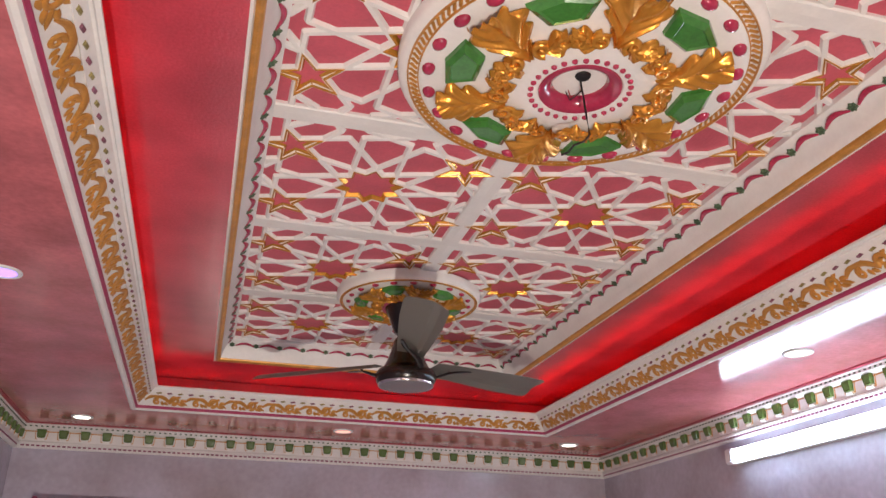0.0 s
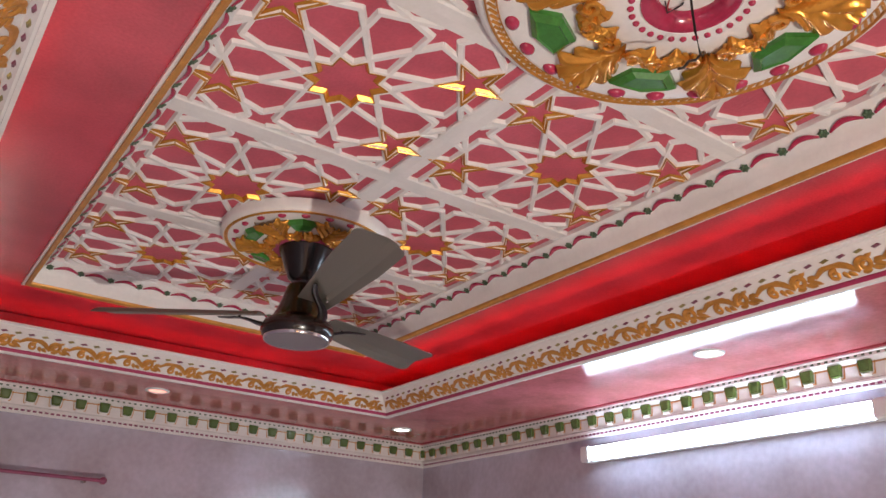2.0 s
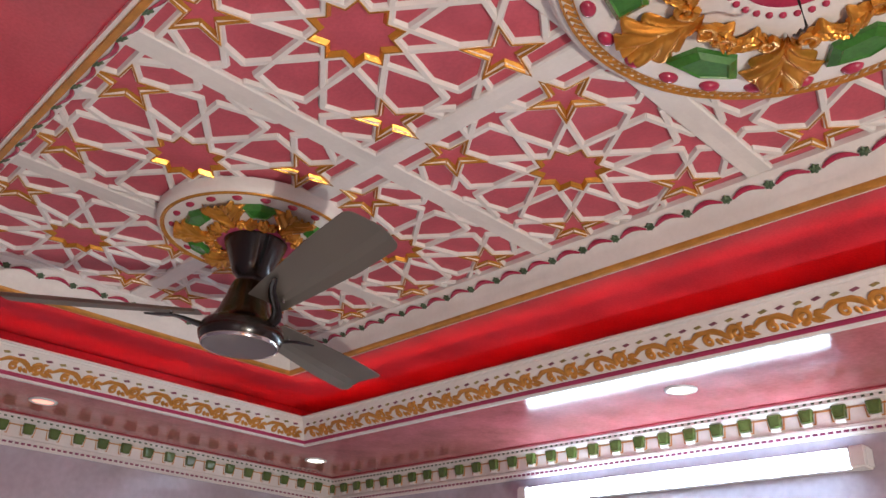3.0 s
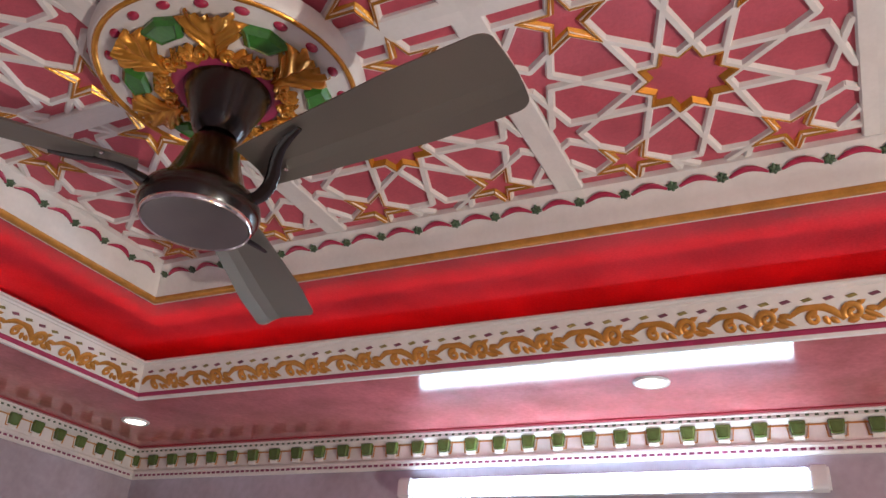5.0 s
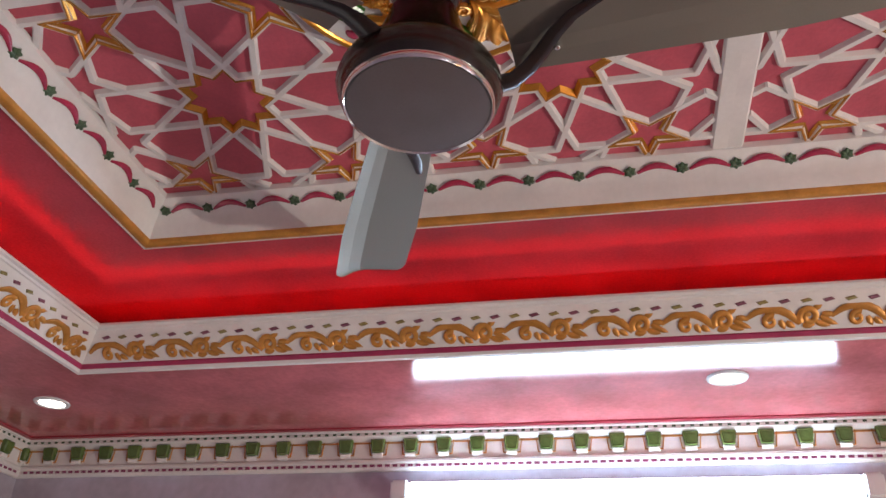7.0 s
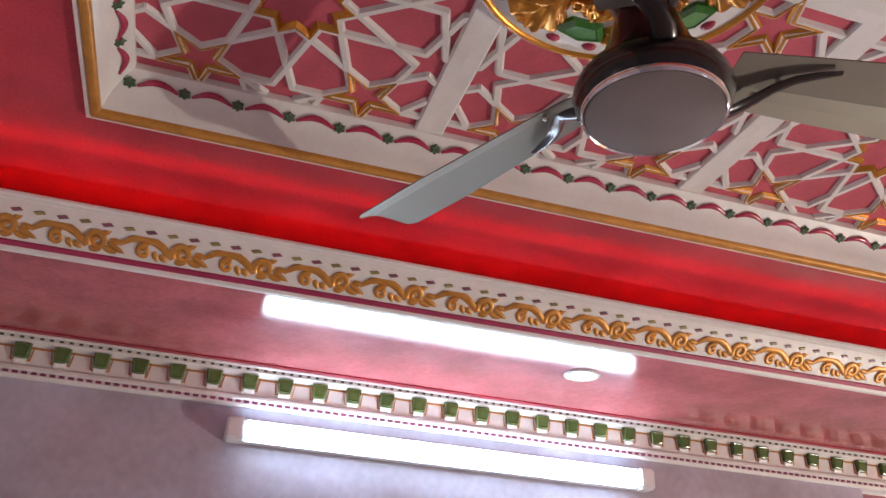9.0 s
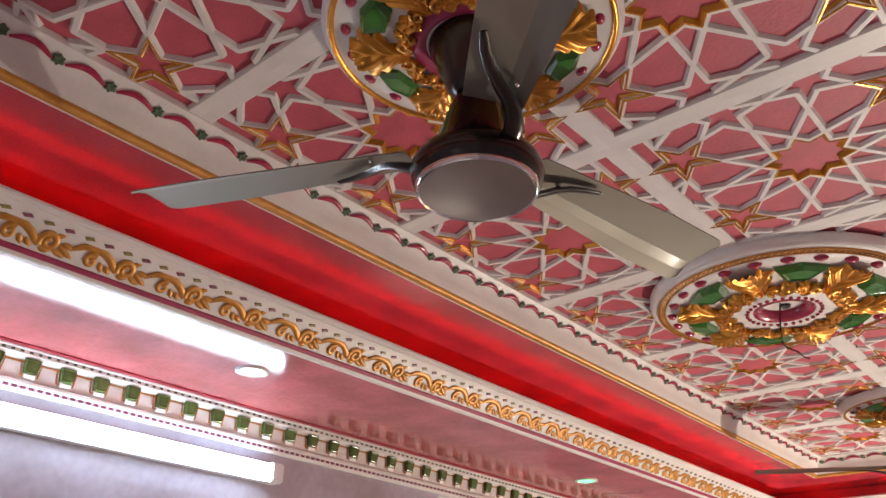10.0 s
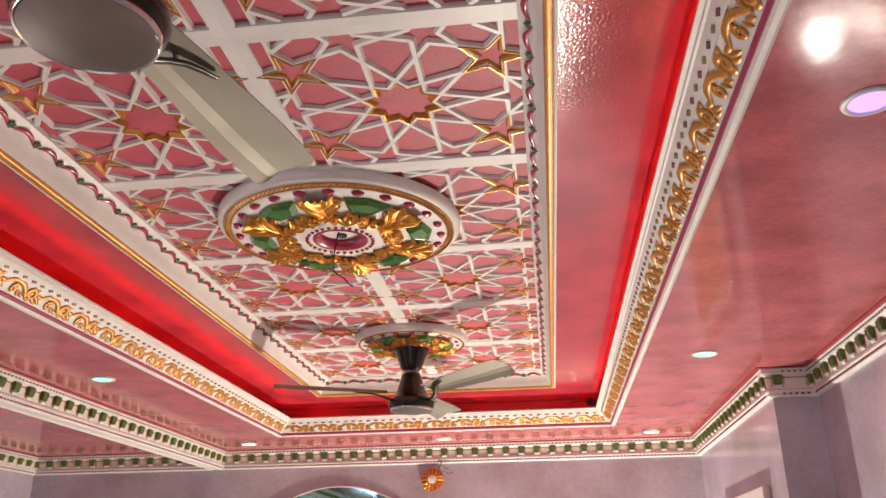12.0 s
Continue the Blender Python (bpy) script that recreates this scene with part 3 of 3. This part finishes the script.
# ---- ceiling fans ----
def ceiling_fan():
    root = empty("ceiling_fan")
    tagged(root, "dark brown three-blade ceiling fan at rest with grey-brown blades", "ceiling fan", "fans on the ceiling")
    # heights are from the ceiling medallion down
    part("canopy", lathe(bmesh.new(), [(0.0, 0.004), (0.080, 0.004), (0.083, -0.006), (0.078, -0.022), (0.064, -0.056), (0.052, -0.086), (0.045, -0.104), (0.034, -0.114), (0, -0.114)], 40), BROWN, root, smooth=40)
    part("down_rod", lathe(bmesh.new(), [(0.0, -0.10), (0.012, -0.10), (0.012, -0.145), (0, -0.145)], 16), CHROME, root, "short bright steel rod", smooth=40)
    part("motor_cover", lathe(bmesh.new(), [(0.0, -0.123), (0.030, -0.124), (0.040, -0.128), (0.045, -0.140), (0.053, -0.170), (0.065, -0.204), (0.076, -0.226), (0.082, -0.234), (0.095, -0.240), (0.1005, -0.250), (0.103, -0.262), (0.099, -0.276), (0.094, -0.284), (0.088, -0.284), (0, -0.280)], 56), BROWN, root, smooth=40)
    part("trim_ring", lathe(bmesh.new(), [(0.0935, -0.2835), (0.0930, -0.2895), (0.0905, -0.2925), (0.0875, -0.2895), (0.0870, -0.283)], 56), CHROME, root, "chrome trim ring", smooth=40)
    part("bottom_disc", lathe(bmesh.new(), [(0.088, -0.286), (0.087, -0.2915), (0.06, -0.2945), (0, -0.2955)], 56), HUB_GREY, root, "satin grey bottom disc", smooth=40)
    for deg in (-98, 22, 139):
        turn = Matrix.Rotation(radians(deg), 4, "Z")
        bm = bmesh.new()
        rows = []
        N = 30
        for i in range(N + 1):
            u = math.sin(0.5 * math.pi * i / N)
            r = 0.112 + 0.486 * u
            w = 0.084 + 0.044 * min(1, u * 1.5) ** 0.9
            if u > 0.94:
                w *= 0.74 + 0.26 * max(0.0, 1 - ((u - 0.94) / 0.06) ** 2.4) ** 0.5
            row = []
            for k in range(7):
                v = k / 6 - 0.5
                pitch = radians(9)
                y = v * w
                crown = -0.003 * (1 - (2 * v) ** 2) * w / 0.13
                if v > 0.24:
                    crown += 0.016 * (v - 0.24) / 0.26 * w / 0.13
                row.append((r, y * math.cos(pitch), -0.208 + 0.010 * u - y * math.sin(pitch) - crown))
            rows.append(row)
        top = [[bm.verts.new((x, y, z + 0.0022)) for x, y, z in row] for row in rows]
        bot = [[bm.verts.new(p) for p in row] for row in rows]
        for g, rev in ((top, False), (bot, True)):
            for a, b in zip(g, g[1:]):
                for k in range(6):
                    f = (a[k], a[k + 1], b[k + 1], b[k])
                    bm.faces.new(f[::-1] if rev else f)
        for a, b in zip(range(N), range(1, N + 1)):
            for k in (0, 6):
                bm.faces.new((top[a][k], top[b][k], bot[b][k], bot[a][k]))
        for i in (0, N):
            for k in range(6):
                bm.faces.new((top[i][k], top[i][k + 1], bot[i][k + 1], bot[i][k]))
        bl = part("blade", bm, BLADE, root, "grey-brown lacquered metal blade", smooth=9)
        bl.matrix_basis = turn
        bm = bmesh.new()
        pts = [(0.088, 0.030, -0.252), (0.110, 0.033, -0.247), (0.130, 0.028, -0.238), (0.150, 0.015, -0.229), (0.172, -0.004, -0.2195), (0.195, -0.019, -0.2135), (0.222, -0.030, -0.2100), (0.252, -0.038, -0.2065)]
        tube(bm, pts, [0.017, 0.015, 0.0125, 0.0110, 0.0100, 0.0090, 0.0080, 0.0050], 8, 0.40)
        arm = part("blade_iron", bm, BROWN, bl, "dark brown curved blade bracket", smooth=50)
        screw = None
        for x, y in ((0.168, 0.024), (0.178, -0.008)):
            m = Matrix.Translation((x, y, -0.214 - y * 0.22 + 0.002))
            if screw is None:
                screw = part("screw", lathe(bmesh.new(), [(0.0042, 0.006), (0.0042, -0.002), (0.002, -0.004), (0, -0.0042)], 10), CHROME, bl, "small steel screw", smooth=40)
                screw.matrix_basis = m
            else:
                again(screw, m, bl)
    return root


fan = ceiling_fan()
fan.location = (-0.012, FAN_Y, 2.860)
copy_thing(fan, Matrix.Translation((0.0, -FAN_Y, 2.860)) @ Matrix.Rotation(radians(-2), 4, "Z"))

# ---- wires hanging from the big medallion ----
for name, pts, r, mt, lab in (
        ("hanging_wire", [(0.0, -0.03, 2.893), (0.010, -0.024, 2.835), (0.015, -0.022, 2.79), (0.018, -0.025, 2.746), (0.006, -0.024, 2.730), (-0.018, -0.028, 2.715), (-0.030, -0.026, 2.698), (-0.045, -0.028, 2.689)], 0.0022, BLACK, "loose black wire hanging out of the medallion hole"),
        ("hanging_wire", [(0.01, -0.03, 2.893), (0.018, 0.0, 2.862), (0.002, 0.02, 2.850), (-0.012, 0.012, 2.868), (-0.02, -0.02, 2.886)], 0.0016, BLACK, "thin black wire looped in the medallion hole"),
        ("hanging_wire", [(-0.01, -0.02, 2.893), (-0.012, 0.0, 2.868), (0.006, 0.024, 2.858), (0.02, 0.016, 2.872)], 0.0016, RED_WIRE, "thin red wire looped in the medallion hole")):
    w = part(name, tube(bmesh.new(), pts, r, 6), mt, smooth=60)
    tagged(w, lab, "wire")
b = part("ceiling_hook_hole", lathe(bmesh.new(), [(0.016, 0.0), (0.014, -0.004), (0.0, -0.002)], 14, (0.0, -0.032, 2.8625)), BLACK)
tagged(b, "dark ragged hole in the middle of the medallion", "hole")
b.parent = big
b.matrix_parent_inverse = Matrix.Translation((0.0, 0.015, -LOW))
for key in ("category",):
    del b[key]


# ---- downlights ----
def downlight(x, y, m, word):
    root = empty("downlight", (x, y, SOFFIT))
    tagged(root, f"round recessed downlight glowing {word}", "downlight", "downlights in the soffit")
    part("ring", lathe(bmesh.new(), [(0.036, 0.004), (0.036, -0.004), (0.041, -0.006), (0.047, -0.004), (0.049, 0.002)], 32), PLASTIC, root, "white plastic ring", smooth=40)
    part("lens", lathe(bmesh.new(), [(0.0365, -0.002), (0.02, -0.0035), (0, -0.004)], 28), m, root, f"frosted lens glowing {word}")


for x, y, m, w in ((1.165, 2.675, SPOT_WARM, "warm white"), (-0.005, 2.687, SPOT_RED, "red"), (-1.185, 2.74, SPOT_WARM, "warm white"), (1.169, 0.880, SPOT_WARM, "warm white"), (-1.172, 0.875, SPOT_VIOLET, "violet"), (1.198, -0.909, SPOT_GREEN, "green"), (-1.187, -0.914, SPOT_GREEN, "pale green"), (1.232, -2.737, SPOT_WARM, "warm white"), (0.03, -2.78, SPOT_RED, "pale red"), (-1.189, -2.76, SPOT_WARM, "warm white")):
    downlight(x, y, m, w)

# ---- tube lamp on the east wall ----
lamp = empty("tube_lamp", (EAST, 1.135, 2.478))
tagged(lamp, "long white batten tube lamp, switched on, on the lavender wall", "tube lamp")
bm = box(bmesh.new(), -0.038, -0.0005, -0.63, 0.63, -0.0285, 0.0285)
bmesh.ops.bevel(bm, geom=bm.edges[:], offset=0.004, segments=2, affect="EDGES")
part("batten", bm, PLASTIC, lamp, "white steel batten")
for s in (-1, 1):
    bm = box(bmesh.new(), -0.062, -0.002, s * 0.610 - 0.025, s * 0.610 + 0.025, -0.031, 0.031)
    bmesh.ops.bevel(bm, geom=bm.edges[:], offset=0.006, segments=2, affect="EDGES")
    part("lamp_holder", bm, PLASTIC, lamp, "white plastic lamp holder")
t = part("glass_tube", lathe(bmesh.new(), [(0, -0.583), (0.024, -0.583), (0.0270, -0.578), (0.0270, 0.578), (0.024, 0.583), (0, 0.583)], 24), TUBE, lamp, "bright white glowing tube", smooth=40)
t.matrix_basis = Matrix.Translation((-0.044, 0, 0.0)) @ Matrix.Diagonal((0.75, 1, 1, 1)) @ Matrix.Rotation(radians(90), 4, "X")

# ---- bulb on the west wall ----
bulb = empty("wall_bulb", (WEST, -0.28, 1.75))
tagged(bulb, "bright round bulb in a white holder on the wall", "bulb")
b = part("holder", lathe(bmesh.new(), [(0, 0), (0.04, 0), (0.04, 0.012), (0.022, 0.02), (0.018, 0.055), (0, 0.055)], 24), PLASTIC, bulb, smooth=40)
b.rotation_euler = (0, radians(90), 0)
b = part("globe", lathe(bmesh.new(), [(0.0, 0.05), (0.016, 0.052), (0.022, 0.07), (0.032, 0.092), (0.033, 0.108), (0.026, 0.125), (0.012, 0.136), (0, 0.138)], 24), BULB, bulb, "glowing white globe", smooth=60)
b.rotation_euler = (0, radians(90), 0)

# ---- back wall: arched mirror and gold rose ----
arch = empty("arched_mirror", (0.73, BACK, 1.82))
tagged(arch, "arched teal mirror in a slim white frame on the wall", "mirror")
bm = bmesh.new()
outline = [(0.66 * math.cos(math.pi * i / 24), 0.605 * math.sin(math.pi * i / 24)) for i in range(25)] + [(-0.66, -1.0), (0.66, -1.0)]
front = [bm.verts.new((x, 0.012, z)) for x, z in outline]
rear = [bm.verts.new((x, 0.001, z)) for x, z in outline]
bm.faces.new(front)
for i in range(len(outline)):
    j = (i + 1) % len(outline)
    bm.faces.new((front[i], front[j], rear[j], rear[i]))
part("glass", bm, MIRROR, arch, "teal tinted mirror glass")
bm = bmesh.new()
pts = [Vector((x, 0.008, z)) for x, z in outline] + [Vector((outline[0][0], 0.008, outline[0][1]))]
tube(bm, pts, 0.006, 6)
part("frame", bm, WHITE, arch, "slim white frame", smooth=50)

rose = empty("wall_rose", (0.138, BACK, 2.450))
tagged(rose, "small gold petalled rose with a white lamp holder", "wall ornament")
bm = bmesh.new()
for tier, (n, r, ln) in enumerate(((16, 0.034, 0.048), (12, 0.026, 0.036))):
    for i in range(n):
        petal(bm, polar(r * 0.8, 360 * i / n), 360 * i / n, ln, 0.019, 0.008, 0.0, 4, 4, -0.012 - 0.008 * tier, 0.004)
g = part("gold_petals", bm, GOLD, rose, "ring of gold petals", smooth=50)
g.rotation_euler = (radians(90), 0, 0)
g = part("boss", lathe(bmesh.new(), [(0.030, -0.002), (0.032, -0.018), (0.026, -0.026), (0.014, -0.024), (0.012, -0.034), (0, -0.034)], 24), WHITE, rose, "white porcelain holder", smooth=40)
g.rotation_euler = (radians(90), 0, 0)
g = part("backing", lathe(bmesh.new(), [(0.070, -0.001), (0.068, -0.010), (0.0, -0.012)], 32), PINK, rose, "rose painted base")
g.rotation_euler = (radians(90), 0, 0)
for pts in ([(-0.03, 0.02, 0.05), (-0.06, 0.03, 0.10), (-0.045, 0.04, 0.12), (-0.075, 0.03, 0.07), (-0.11, 0.03, 0.06)], [(-0.04, 0.02, 0.03), (-0.08, 0.04, 0.055), (-0.10, 0.03, 0.03), (-0.13, 0.035, 0.04)]):
    part("wire", tube(bmesh.new(), pts, 0.0018, 5), BLACK, rose, "loose black wire", smooth=60)

# small adapter with its cable on the lip of the cove
adapter = empty("power_adapter", (-0.835, -2.400, SOFFIT + 0.094))
tagged(adapter, "small black power adapter lying on the cove ledge", "adapter")
bm = box(bmesh.new(), -0.026, 0.026, -0.018, 0.018, 0.0, 0.042)
bmesh.ops.bevel(bm, geom=bm.edges[:], offset=0.007, segments=2, affect="EDGES")
part("case", bm, BLACK, adapter)
part("cable", tube(bmesh.new(), [(0.024, 0.0, 0.02), (0.045, 0.004, 0.030), (0.075, 0.006, 0.028), (0.105, 0.008, 0.016), (0.118, 0.010, 0.003)], 0.0026, 6), BLACK, adapter, "thin black cable", smooth=60)

# curtain rod on the front wall
rod = empty("curtain_rod", (-0.72, FRONT, 2.316))
tagged(rod, "slim rose-brown curtain rod with end knob on the wall", "curtain rod")
part("pole", tube(bmesh.new(), [(-0.62, -0.06, 0), (0.0, -0.06, 0), (0.62, -0.06, 0)], 0.0075, 10), DUSKY, rod, smooth=50)
for s in (-1, 1):
    g = part("end_knob", lathe(bmesh.new(), [(0.0, -0.012), (0.010, -0.012), (0.015, -0.004), (0.015, 0.006), (0.008, 0.014), (0, 0.016)], 16), DUSKY, rod, smooth=40)
    g.matrix_basis = Matrix.Translation((s * 0.63, -0.06, 0)) @ Matrix.Rotation(radians(90 * s), 4, "Y")
    part("wall_bracket", tube(bmesh.new(), [(s * 0.56, -0.002, -0.006), (s * 0.56, -0.03, -0.010), (s * 0.56, -0.06, -0.010)], 0.005, 8), SMOKED, rod, smooth=50)

# door frame on the west wall
door = empty("door_frame", (WEST_IN, -1.985, 0))
tagged(door, "white painted door frame in the lavender wall", "door frame")
for nm, x0, x1, y0, y1, z0, z1 in (("jamb", 0.001, 0.03, -0.47, -0.40, 0.0, 2.16), ("jamb", 0.001, 0.03, 0.40, 0.47, 0.0, 2.16), ("lintel", 0.001, 0.031, -0.47, 0.47, 2.161, 2.232)):
    bm = box(bmesh.new(), x0, x1, y0, y1, z0, z1)
    bmesh.ops.bevel(bm, geom=bm.edges[:], offset=0.004, segments=2, affect="EDGES")
    part(nm, bm, WHITE, door)
part("leaf", box(bmesh.new(), 0.001, 0.012, -0.399, 0.399, 0.0, 2.16), OCHRE, door, "varnished wooden door leaf")

# ---- wall cornices with their small pieces ----
CORNICE = [(0.0, 0.0), (0.046, 0.0), (0.046, -0.006), (0.041, -0.009), (0.041, -0.019), (0.036, -0.023), (0.030, -0.027), (0.024, -0.031), (0.020, -0.080), (0.026, -0.084), (0.026, -0.092), (0.019, -0.096), (0.019, -0.106), (0.012, -0.112), (0.0, -0.112)]


def bracket_mesh():
    """A small corbel: wide and proud at the top, curving back to the wall below."""
    bm = bmesh.new()
    side = [(0.0, -0.028), (0.012, -0.028), (0.012, -0.034), (0.009, -0.060), (0.008, -0.066), (0.010, -0.069), (0.006, -0.076), (0.0, -0.078)]
    rows = [[bm.verts.new((x * (1.0 if z > -0.06 else 0.86), y, z)) for y, z in side] for x in (-0.017, 0.017)]
    n = len(side)
    for k in range(n):
        bm.faces.new((rows[0][k], rows[0][(k + 1) % n], rows[1][(k + 1) % n], rows[1][k]))
    bm.faces.new(rows[0])
    bm.faces.new(rows[1][::-1])
    return bm


def edging_mesh():
    """A thin raised gold rim round a shield."""
    bm = bmesh.new()
    lo = [(-0.0300, -0.030), (0.0300, -0.030), (0.0245, -0.0720), (-0.0245, -0.0720)]
    loft(bm, [[(x * f, y, -0.048 + (z + 0.048) * f) for x, z in lo] for f, y in ((1.0, -0.001), (0.985, 0.0040), (0.90, 0.0040), (0.88, -0.001))])
    return bm


def shield_mesh():
    """A rounded cushion, wide at the top, that tapers downwards."""
    bm = bmesh.new()
    outline = [(-0.0215, -0.027), (-0.010, -0.0265), (0.010, -0.0265), (0.0215, -0.027), (0.0205, -0.040), (0.0165, -0.0645), (0.006, -0.0665), (-0.006, -0.0665), (-0.0165, -0.0645), (-0.0205, -0.040)]
    rings = []
    for f, y in ((1.0, -0.001), (1.0, 0.012), (0.94, 0.0170), (0.80, 0.0195), (0.68, 0.0180)):
        rings.append([bm.verts.new((x * f, y * (1.0 if z > -0.05 else 0.80), -0.046 + (z + 0.046) * f)) for x, z in outline])
    for a, b in zip(rings, rings[1:]):
        for k in range(10):
            bm.faces.new((a[k], a[(k + 1) % 10], b[(k + 1) % 10], b[k]))
    bm.faces.new(rings[-1])
    return bm


shared = {}


def cornice(path, closed, label):
    """path: wall line with the room on its left."""
    root = empty("cornice", (0, 0, SOFFIT))
    tagged(root, label, "cornice")
    part("body", sweep(bmesh.new(), path, [(o, z - 0.001) for o, z in CORNICE], closed), WHITE, root, smooth=25)
    part("red_line", sweep(bmesh.new(), path, [(0.0462, -0.0005), (0.0462, -0.0035), (0.064, -0.0035), (0.064, -0.0005)], closed), RED_LINE, root, "painted red line")
    part("gold_line", sweep(bmesh.new(), path, [(0.020, -0.0345), (0.0258, -0.0345), (0.0256, -0.0385), (0.020, -0.0385)], closed), OCHRE, root, "thin gold line")
    bm_bead, bm_dash = bmesh.new(), bmesh.new()
    n = len(path)
    for i in range(n if closed else n - 1):
        p, q = Vector(path[i]), Vector(path[(i + 1) % n])
        d = (q - p).normalized()
        nrm = Vector((-d.y, d.x))
        L = (q - p).length
        base = Matrix(((d.x, nrm.x, 0, p.x), (d.y, nrm.y, 0, p.y), (0, 0, 1, 0), (0, 0, 0, 1)))
        k = max(1, round((L - 0.04) / 0.0965))
        step = (L - 0.04) / k
        for j in range(k + 1):
            s = 0.02 + step * j
            for key, fn, mt, off, lab in (("bracket", bracket_mesh, WHITE, 0.0, ""), ("gold_edge", edging_mesh, OCHRE, 0.0, "thin gold edging"), ("green_shield", shield_mesh, MOSS, 0.0, "green enamel shield")):
                at = s + off * step
                if at > L - 0.02:
                    continue
                m = base @ Matrix.Translation((at, 0.0205, 0))
                if key not in shared:
                    shared[key] = part(key, fn(), mt, root, lab)
                    shared[key].matrix_basis = m
                else:
                    again(shared[key], m, root)
        for count_, bmx, off, z0, z1, wide, deep in ((0.024, bm_bead, 0.040, -0.0175, -0.0105, 0.011, 0.0035), (0.0225, bm_dash, 0.0185, -0.1045, -0.0965, 0.015, 0.0035)):
            k = int((L - 0.05) / count_)
            for j in range(k):
                s = 0.03 + (L - 0.06) * (j + 0.5) / k
                c = p + d * s + nrm * off
                v = []
                for w, o, zz in ((1, 0, 0), (0.7, deep, 0.0012)):
                    for a, z in ((-1, z0 + zz), (1, z0 + zz), (1, z1 - zz), (-1, z1 - zz)):
                        r = c + d * (a * wide * w / 2) + nrm * o
                        v.append(bmx.verts.new((r.x, r.y, z)))
                bmx.faces.new(v[4:])
                for t in range(4):
                    bmx.faces.new((v[t], v[(t + 1) % 4], v[4 + (t + 1) % 4], v[4 + t]))
    tagged(part("beads", bm_bead, SAGE, root, "row of small dark beads"), kind="stuff")
    tagged(part("dashes", bm_dash, DUSKY, root, "row of small magenta dashes"), kind="stuff")
    return root


ROOM = [(EAST, BACK), (EAST, FRONT), (WEST_IN, FRONT), (WEST_IN, 1.62), (WEST, 1.62), (WEST, -1.25), (WEST_IN, -1.25), (WEST_IN, BACK)]
cornice(ROOM, True, "white dentil cornice with green shields and a red line, round the room")
ALCOVE = [(EAST + 0.05, ALCOVE_Y), (EAST + 0.05, BACK), (ALCOVE_X, BACK), (ALCOVE_X, ALCOVE_Y)]
cornice(ALCOVE, True, "white dentil cornice with green shields, round the dim alcove")
